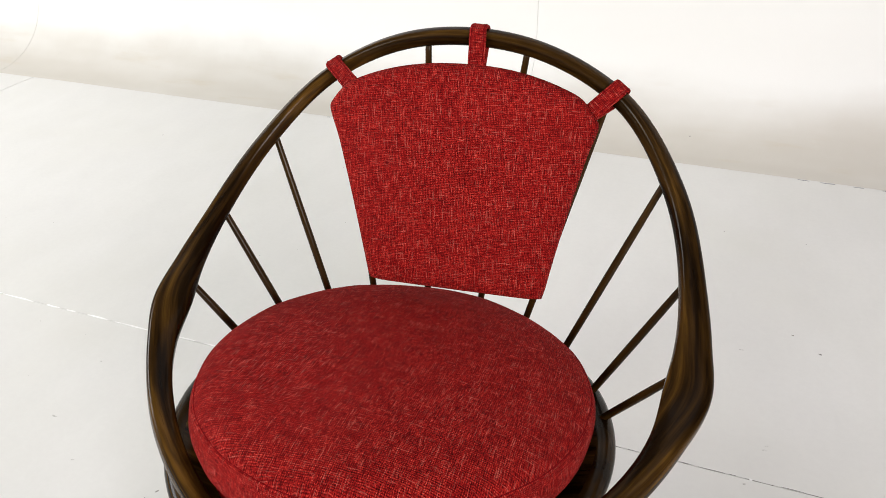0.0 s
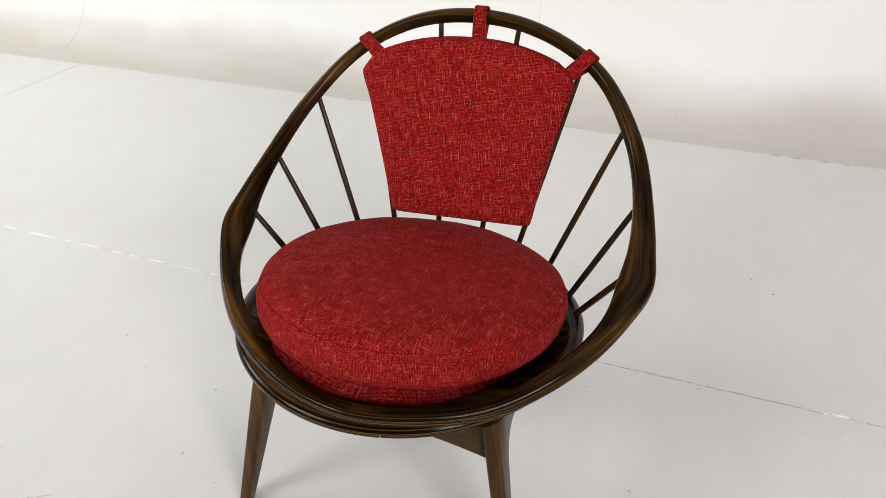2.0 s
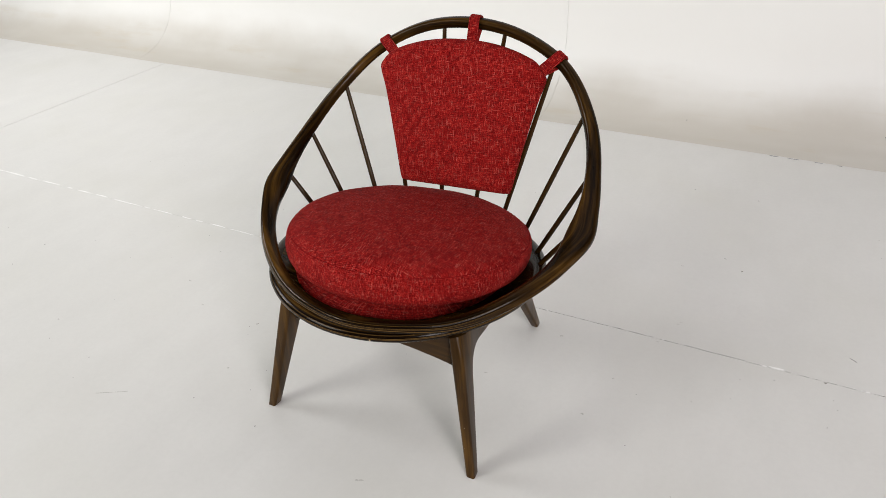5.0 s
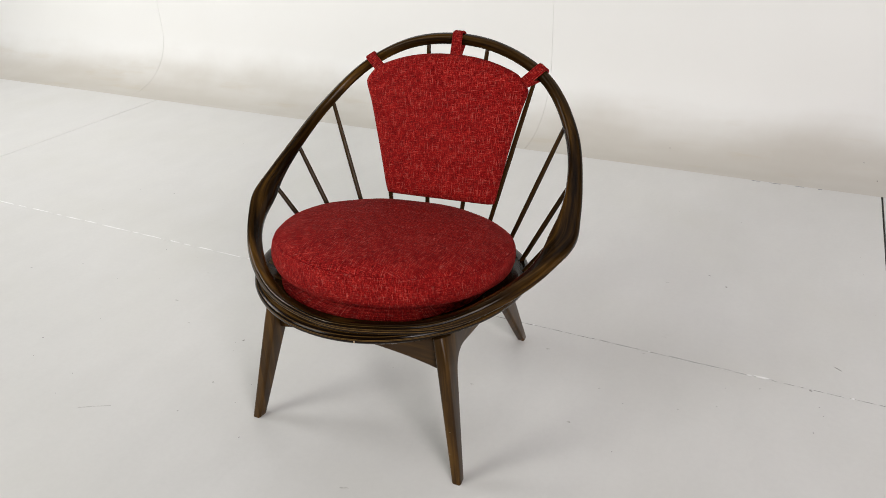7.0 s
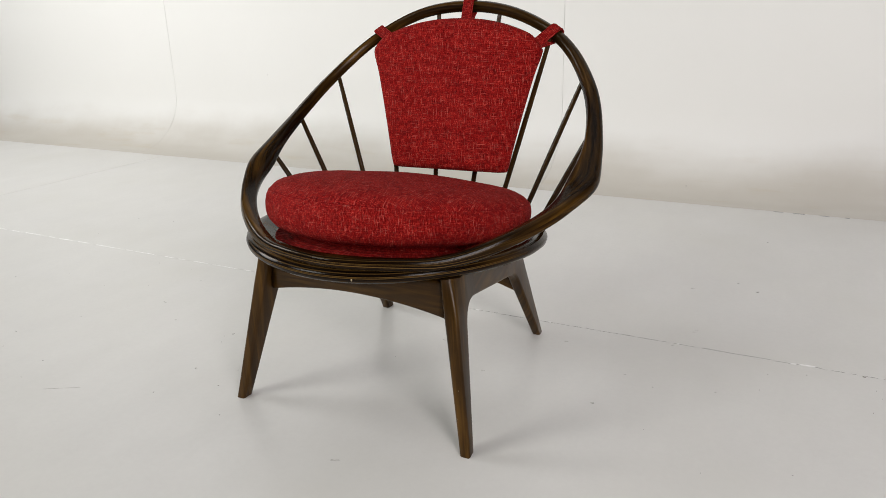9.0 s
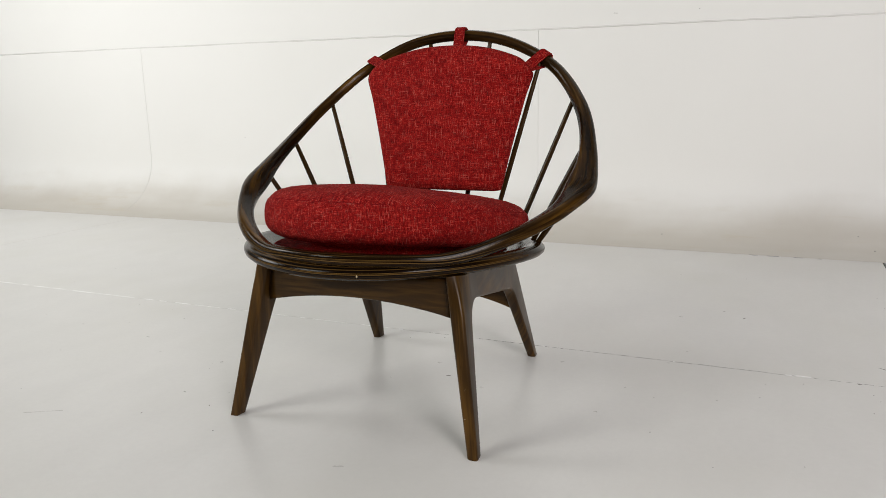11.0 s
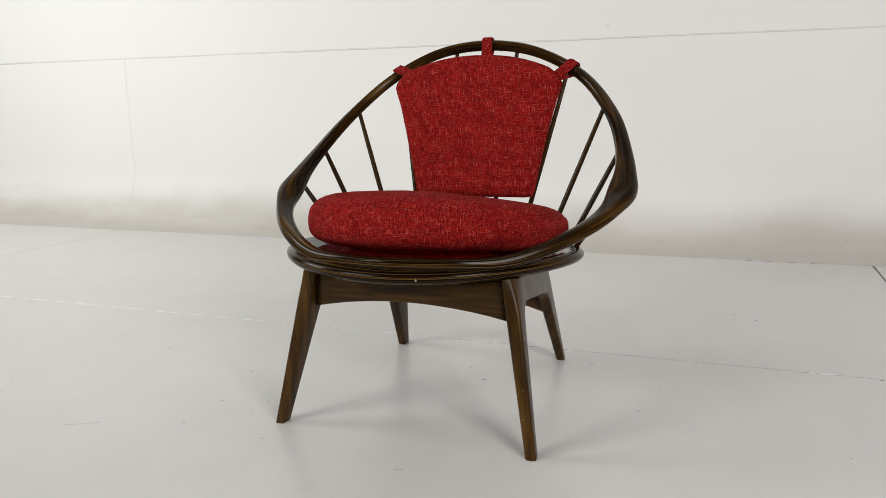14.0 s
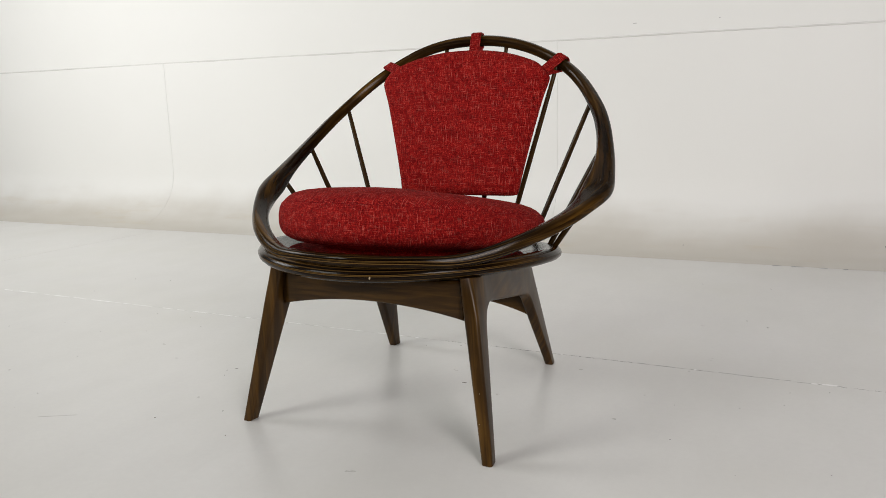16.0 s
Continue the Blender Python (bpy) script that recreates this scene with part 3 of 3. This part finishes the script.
def back_cushion():
    nu, nv, thick = 52, 56, 0.0215
    ease = lambda t: 0.5 - 0.5 * math.cos(math.pi * t)
    bm = bmesh.new()
    uv = bm.loops.layers.uv.new("UVMap")
    sheets = []
    for side in (1, -1):
        grid = []
        for i in range(nu + 1):
            col = []
            for j in range(nv + 1):
                u, v = 2 * (0.35 * ease(i / nu) + 0.65 * i / nu) - 1, 0.35 * ease(j / nv) + 0.65 * j / nv
                x, h = back_shape(u, v)
                edge = max(0.0, (1 - abs(u) ** 7) * (1 - abs(2 * v - 1) ** 9))
                # corners drawn in and rounded
                c = max(0, abs(u) - 0.80) / 0.20 * max(0, abs(2 * v - 1) - 0.82) / 0.18
                x *= 1 - (0.050 if v > 0.5 else 0.012) * c * c
                h -= 0.014 * c * c * (1 if v > 0.5 else -0.2)
                puff = thick * edge ** 0.42 * (1 + 0.16 * (1 - u * u) * (1 - (2 * v - 1) ** 2))
                puff += 0.0012 * noise.noise(Vector((x * 16, h * 16, side * 3.0))) * edge
                col.append((x, 0.004 + 0.007 * v * v - side * puff, h))
            grid.append(col)
        sheets.append(grid)
    front = [[bm.verts.new(p) for p in col] for col in sheets[0]]
    back = [[front[i][j] if i in (0, nu) or j in (0, nv) else bm.verts.new(sheets[1][i][j]) for j in range(nv + 1)] for i in range(nu + 1)]
    for g, flip in ((front, False), (back, True)):
        for i in range(nu):
            for j in range(nv):
                q = [g[i][j], g[i + 1][j], g[i + 1][j + 1], g[i][j + 1]]
                f = bm.faces.new(q[::-1] if flip else q)
                for lp in f.loops:
                    lp[uv].uv = (lp.vert.co.x + (2 if flip else 1), lp.vert.co.z)
    bmesh.ops.recalc_face_normals(bm, faces=bm.faces)
    return bm


def strap_mesh(loop, across, width):
    """A flat strap of cloth that follows a line of points; across is the direction of its width."""
    rings = []
    n = len(loop)
    for i, p in enumerate(loop):
        t = (loop[min(i + 1, n - 1)] - loop[max(i - 1, 0)]).normalized()
        a = (across - t * across.dot(t)).normalized()
        rings.append(section(p, a, t.cross(a), width / 2, 0.0021, 16, 4))
    return rings_mesh(rings)


def turn_out(path, along):
    """1 or -1: which face of a looped strap looks outwards."""
    k = len(path) // 2
    t = (path[k + 1] - path[k - 1]).normalized()
    return 1 if t.cross(along).dot(path[k] - (path[0] + path[-1]) / 2) < 0 else -1


up = (BACK_TOP - BACK_BASE).normalized()
right = Vector((1, 0.066, -0.024))
right = (right - up * right.dot(up)).normalized()
fwd = up.cross(right).normalized()
BACK = Matrix((right, fwd, up)).transposed().to_4x4()
BACK.translation = BACK_BASE
back = tagged(new("back_cushion"), "red tweed back cushion hung from the hoop by three straps", "cushion")
back.empty_display_size = 0.1
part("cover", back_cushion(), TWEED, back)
_, full = hoop_line()
frames = hoop_frames(full)
for u, x in ((-0.78, -0.194), (0.105, 0.018), (0.905, 0.215)):
    i = min(range(len(full)), key=lambda k: abs(full[k][0] - x) + (9 if full[k][1] < 0.3 else 0))
    c = frames[i][0]
    tangent = Vector(full[(i + 1) % len(full)][:3] - full[i - 1][:3]).normalized()
    px, ph = back_shape(u, 1.0)
    a = BACK @ Vector((px, 0.011, ph - 0.010 - (0.004 if u > 0.9 else 0)))
    d = a - c
    d = (d - tangent * d.dot(tangent)).normalized()
    side = tangent.cross(d)
    if side.y > 0:
        side = -side
    loop, r = [], 0.0165
    base = c + d * (a - c).dot(d)
    slip = (a - base) * 0.8
    for k in range(5):
        loop.append((base + slip + side * 0.003).lerp(c + side * r, k / 5))
    for k in range(13):
        t = math.pi * k / 12
        loop.append(c + side * (r * math.cos(t)) - d * (r * math.sin(t)))
    for k in range(1, 6):
        loop.append((c - side * r).lerp(base + slip - side * 0.003, k / 5))
    inv = BACK.inverted()
    path, along = [inv @ p for p in loop], (inv.to_3x3() @ tangent).normalized()
    strap = part("strap", strap_mesh(path, along, 0.0245), TWEED, back, "red tweed strap looped over the hoop")
    # a line of stitching near either edge, on the outer face
    for edge in (-1, 1):
        rings = []
        for k in range(1, len(path) - 1):
            t = (path[k + 1] - path[k - 1]).normalized()
            w = (along - t * along.dot(t)).normalized()
            rings.append(section(path[k] + w * (0.0088 * edge) - t.cross(w) * 0.0020 * turn_out(path, along), w, t.cross(w), 0.0006, 0.0005, 6, 2.0))
        part("topstitch", rings_mesh(rings), THREAD, strap, "dark red stitching along the strap's edge")
back.matrix_world = CHAIR @ BACK


# ---- marks on the floor and walls ----
def blot(bm, x, y, size, long, turn, z, seed):
    """A thin irregular flake or scuff."""
    rnd = random.Random(seed)
    k = 9
    c, s = math.cos(turn), math.sin(turn)
    top = []
    for j in range(k):
        t = 2 * math.pi * j / k
        r = size * rnd.uniform(0.55, 1.1)
        px, py = r * long * math.cos(t), r * math.sin(t)
        top.append((x + c * px - s * py, y + s * px + c * py))
    vs = [bm.verts.new((p[0], p[1], z)) for p in top]
    ws = [bm.verts.new((x + (p[0] - x) * 1.05, y + (p[1] - y) * 1.05, 0.0)) for p in top]
    bm.faces.new(vs)
    for j in range(k):
        bm.faces.new((vs[j - 1], ws[j - 1], ws[j], vs[j]))


# x, y, half length, slenderness, turn in degrees
CHIPS = [(-1.21, 0.106, 0.0014, 1.2, 20), (-1.03, 0.078, 0.0018, 1.6, 60), (-0.46, -0.029, 0.0042, 2.0, 50), (-0.472, -0.047, 0.0014, 1.3, 0), (-0.321, -0.17, 0.0013, 1.4, 10),
         (-0.414, -0.318, 0.0022, 1.6, 70), (-0.965, -0.236, 0.0034, 2.2, 10), (-0.73, -0.388, 0.0014, 1.2, 0), (-1.339, 0.022, 0.0026, 2.0, 35), (0.626, 1.20, 0.0030, 1.6, 10),
         (0.585, 0.79, 0.0036, 2.4, -10), (0.638, 0.74, 0.0048, 1.5, -20), (0.516, -0.046, 0.0018, 1.4, 80), (0.498, 0.117, 0.0012, 1.3, 0), (0.70, 0.267, 0.0016, 1.6, 60),
         (0.771, 0.296, 0.0016, 1.4, 30), (0.896, 0.279, 0.0020, 1.8, -40), (0.888, 0.184, 0.0020, 1.4, 70)]
CHIPS_MORE = [(0.876, 0.334, 0.0052, 1.6, -15), (0.930, 0.447, 0.0120, 6.5, -36), (-0.046, 0.318, 0.0020, 2.0, 10), (0.069, 0.081, 0.0075, 3.2, 15), (-0.455, -0.075, 0.0013, 1.4, 0),
              (0.765, -0.085, 0.0015, 2.5, -20), (0.63, -0.14, 0.0012, 1.4, 30), (0.691, 0.191, 0.0012, 1.2, 0), (0.905, 0.250, 0.0014, 1.5, 30)]
SCUFFS = [(-0.768, 0.055, 0.0080, 2.2, 15), (-0.652, -0.022, 0.0065, 3.0, 10), (0.53, 0.42, 0.0065, 3.0, 15), (0.498, 0.327, 0.0070, 3.5, 10), (0.407, 0.006, 0.0085, 1.5, 20),
          (0.482, 0.703, 0.0065, 2.6, 0), (0.018, 0.147, 0.0085, 3.0, 10), (0.063, -0.361, 0.0100, 2.0, 10), (-0.798, 0.216, 0.0050, 2.0, 40), (0.159, 0.044, 0.0060, 1.6, 0),
          (0.435, 0.149, 0.0050, 2.0, 0), (0.533, 0.431, 0.0035, 1.4, 0), (-0.413, -0.201, 0.0050, 1.5, 30), (0.276, 0.25, 0.0070, 1.5, 0), (0.615, 0.146, 0.0025, 1.5, 0)]
rnd = random.Random(4)
bm = bmesh.new()
for k, (x, y, half, slim, turn) in enumerate(CHIPS + CHIPS_MORE):
    blot(bm, x, y, 0.8 * half / slim, slim, radians(turn), 0.0005, k)
for k in range(40):
    blot(bm, rnd.uniform(-1.6, 1.3), rnd.uniform(-0.5, 1.4), rnd.uniform(0.0006, 0.0010), rnd.uniform(1, 2), rnd.uniform(0, 3), 0.0006, 100 + k)
tagged(mesh_object("paint_chips", bm, CHIP_DARK, smooth=False), "small dark chips and specks in the white floor paint", "floor marks", kind="stuff")
bm = bmesh.new()
for k, (x, y, half, slim, turn) in enumerate(SCUFFS):
    for part_of in range(3):
        blot(bm, x + rnd.uniform(-0.6, 0.6) * half, y + rnd.uniform(-0.5, 0.5) * half / slim, half / slim * rnd.uniform(0.25, 0.5), slim, radians(turn + rnd.uniform(-12, 12)), 0.0003 + 0.0001 * part_of, 200 + 3 * k + part_of)
# one long rubbed scratch
for k in range(9):
    blot(bm, -0.632 + 0.0070 * k, -0.401 + 0.0040 * k, 0.0011 + 0.0003 * (k < 3), rnd.uniform(4, 6), radians(28 + rnd.uniform(-5, 5)), 0.0003, 300 + k)
tagged(mesh_object("floor_scuffs", bm, SCUFF, smooth=False), "pale grey scuffs rubbed into the white floor", "floor marks", kind="stuff")


bm = bmesh.new()
for x, z, w, hgt in ((0.04, 0.916, 0.016, 0.0018), (0.37, 0.914, 0.003, 0.002), (-1.9, 0.40, 0.002, 0.003)):
    bmesh.ops.create_cube(bm, size=1.0, matrix=pose(x, WALL_Y - 0.0004, z, 0, 4, 0) @ Matrix.Diagonal((w, 0.0024, hgt, 1)))
for x, y, z, w in ((0.283, 1.742, 0.031, 0.006), (0.98, 1.78, 0.055, 0.003), (1.03, 1.70, 0.018, 0.004)):
    bmesh.ops.create_cube(bm, size=1.0, matrix=pose(x, y, z, 40, 0, 12) @ Matrix.Diagonal((w * 0.6, 0.003, 0.004, 1)))
tagged(mesh_object("wall_marks", bm, CHIP_DARK, smooth=False), "small dark scratches and dents in the white wall", "wall marks", kind="stuff")
bm = bmesh.new()
for k, (x, w) in enumerate(((0.63, 0.03), (0.70, 0.05), (0.78, 0.035), (0.85, 0.02), (-0.97, 0.012))):
    blot(bm, x, COVE_Y - 0.012, 0.0016, w / 0.0032, 0.0, 0.0012, 600 + k)
tagged(mesh_object("edge_crack", bm, HAIRLINE, smooth=False), "thin dark crack where the coved wall meets the floor", "floor marks", kind="stuff")


# ---- boards of the floor and sheets of the wall ----
GAP = 0.0022


def board(x0, x1, y0, y1):
    east = 0.0055 if abs(x1 - 1.05) < 0.01 else GAP
    bm = box_bm((x0 + GAP / 2, y0 + 0.0006, -0.008), (x1 - east, y1 - 0.0006, 0.0), 0.0005, 1)
    part("floor_board", bm, FLOOR_PAINT, floor, smooth=False)


XS = [WEST, -2.37, 1.05, EAST]
for x0, x1 in zip(XS, XS[1:]):
    board(x0, x1, SEAM_Y, COVE_Y + 0.05)
for k, (y0, y1) in enumerate(((-0.92, SEAM_Y), (-2.18, -0.92), (SOUTH, -2.18))):
    for x0, x1 in ((WEST, -2.9 + 0.4 * k), (-2.9 + 0.4 * k, 2.3 + 0.3 * k), (2.3 + 0.3 * k, EAST)):
        board(x0, x1, y0, y1)


def lap(x):
    """Half the gap between two sheets."""
    return 0.0008 if abs(x + 2.572) < 0.01 else 0.0005 if abs(x + 0.29) < 0.01 else 0.0003


def cove_sheet(x0, x1):
    """A bent sheet: flat lip on the floor, quarter curve, then upright."""
    r = WALL_Y - COVE_Y
    line = [(COVE_Y - 0.006, 0.0005), (COVE_Y, 0.0022)]
    for k in range(1, 19):
        a = math.pi / 2 * k / 18
        line.append((COVE_Y + r * math.sin(a), 0.0022 + r * (1 - math.cos(a)) * 0.9))
    z0 = line[-1][1]
    line += [(WALL_Y, z0 + (0.866 - z0) * k / 6) for k in range(1, 7)]
    bm = bmesh.new()
    n = 14
    grid = []
    for i in range(n + 1):
        x = x0 + lap(x0) + (x1 - x0 - lap(x0) - lap(x1)) * i / n
        row = []
        for j, (y, z) in enumerate(line):
            w = 0.004 * noise.noise(Vector((x * 1.6, y * 3, z * 3))) if j > 1 else 0.006 * noise.noise(Vector((x * 3, 0, 1)))
            if z > z0:
                z += (seam_z(x) - 0.866) * (z - z0) / (0.866 - z0)
            row.append(bm.verts.new((x, y + w, z)))
        grid.append(row)
    for i in range(n):
        for j in range(len(line) - 1):
            bm.faces.new((grid[i][j], grid[i + 1][j], grid[i + 1][j + 1], grid[i][j + 1]))
    ret = bmesh.ops.extrude_face_region(bm, geom=bm.faces[:])
    for v in ret["geom"]:
        if isinstance(v, bmesh.types.BMVert):
            v.co.y += 0.006
            v.co.z -= 0.002
    bmesh.ops.recalc_face_normals(bm, faces=bm.faces)
    bmesh.ops.split_edges(bm, edges=[e for e in bm.edges if len(e.link_faces) == 2 and e.calc_face_angle(0) > 0.6])
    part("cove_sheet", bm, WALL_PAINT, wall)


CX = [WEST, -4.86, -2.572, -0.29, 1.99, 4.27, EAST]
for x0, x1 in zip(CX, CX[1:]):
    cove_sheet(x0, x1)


def wall_sheet(x0, x1):
    """An upright sheet above the seam, its lower edge following it."""
    n = 24
    bm = bmesh.new()
    skins = []
    for y in (WALL_Y - 0.001, WALL_Y + 0.006):
        skins.append([[bm.verts.new((x0 + 0.0003 + (x1 - x0 - 0.0006) * i / n, y, z)) for z in (seam_z(x0 + (x1 - x0) * i / n) + 0.0002, WALL_TOP)] for i in range(n + 1)])
    front, rear = skins
    for i in range(n):
        bm.faces.new((front[i][0], front[i + 1][0], front[i + 1][1], front[i][1]))
        bm.faces.new((rear[i][0], rear[i][1], rear[i + 1][1], rear[i + 1][0]))
        bm.faces.new((front[i][0], rear[i][0], rear[i + 1][0], front[i + 1][0]))
    part("wall_sheet", bm, WALL_PAINT, wall, smooth=False)


def seam_bead(x0, x1):
    """A smeared bead of filler that hides the seam."""
    rings = []
    for i in range(81):
        x = x0 + (x1 - x0) * i / 80
        fat = 0.0036 + 0.0010 * noise.noise(Vector((x * 3.1, 4, 0)))
        rings.append(section(Vector((x, WALL_Y - 0.0006, seam_z(x))), Vector((0, 0, 1)), Vector((0, 1, 0)), fat, 0.0024, 8, 2.0))
    part("seam_filler", rings_mesh(rings), JOINT_PALE, wall, "smeared filler along the level seam")


seam_bead(-4.39, 1.59)
for x0, x1 in ((WEST, -4.4), (-4.4, 1.6), (1.6, EAST)):
    wall_sheet(x0, x1)

# white filler pressed into the long floor seam, broken in places
bm = bmesh.new()
x = -2.2
k = 0
rnd = random.Random(9)
while x < 1.0:
    run = rnd.uniform(0.03, 0.16) if x < -0.2 else rnd.uniform(0.006, 0.02)
    blot(bm, x + run / 2, SEAM_Y + rnd.uniform(-0.0008, 0.0008), 0.0027, run / 0.0054, rnd.uniform(-0.006, 0.006), 0.0006, 400 + k)
    x += run + (rnd.uniform(0.0, 0.02) if x < -0.2 else rnd.uniform(0.10, 0.35))
    k += 1
blot(bm, 0.77, SEAM_Y + 0.002, 0.0038, 5, 0, 0.0006, 500)
tagged(mesh_object("seam_filler", bm, FILLER, smooth=False), "chipped white filler along the floor seam", "floor marks", kind="stuff")

# dark broken crack along the same seam
bm = bmesh.new()
x = -0.1
k = 0
rnd = random.Random(21)
while x < 2.4:
    run = rnd.uniform(0.008, 0.045)
    blot(bm, x + run / 2, SEAM_Y + rnd.uniform(-0.0014, 0.0014), rnd.uniform(0.0006, 0.0010), run / 0.0016, rnd.uniform(-0.012, 0.012), 0.0002, 700 + k)
    x += run + rnd.uniform(-0.004, 0.012)
    k += 1
tagged(mesh_object("seam_crack", bm, CHIP_DARK, smooth=False), "broken dark crack along the worn floor seam", "floor marks", kind="stuff")
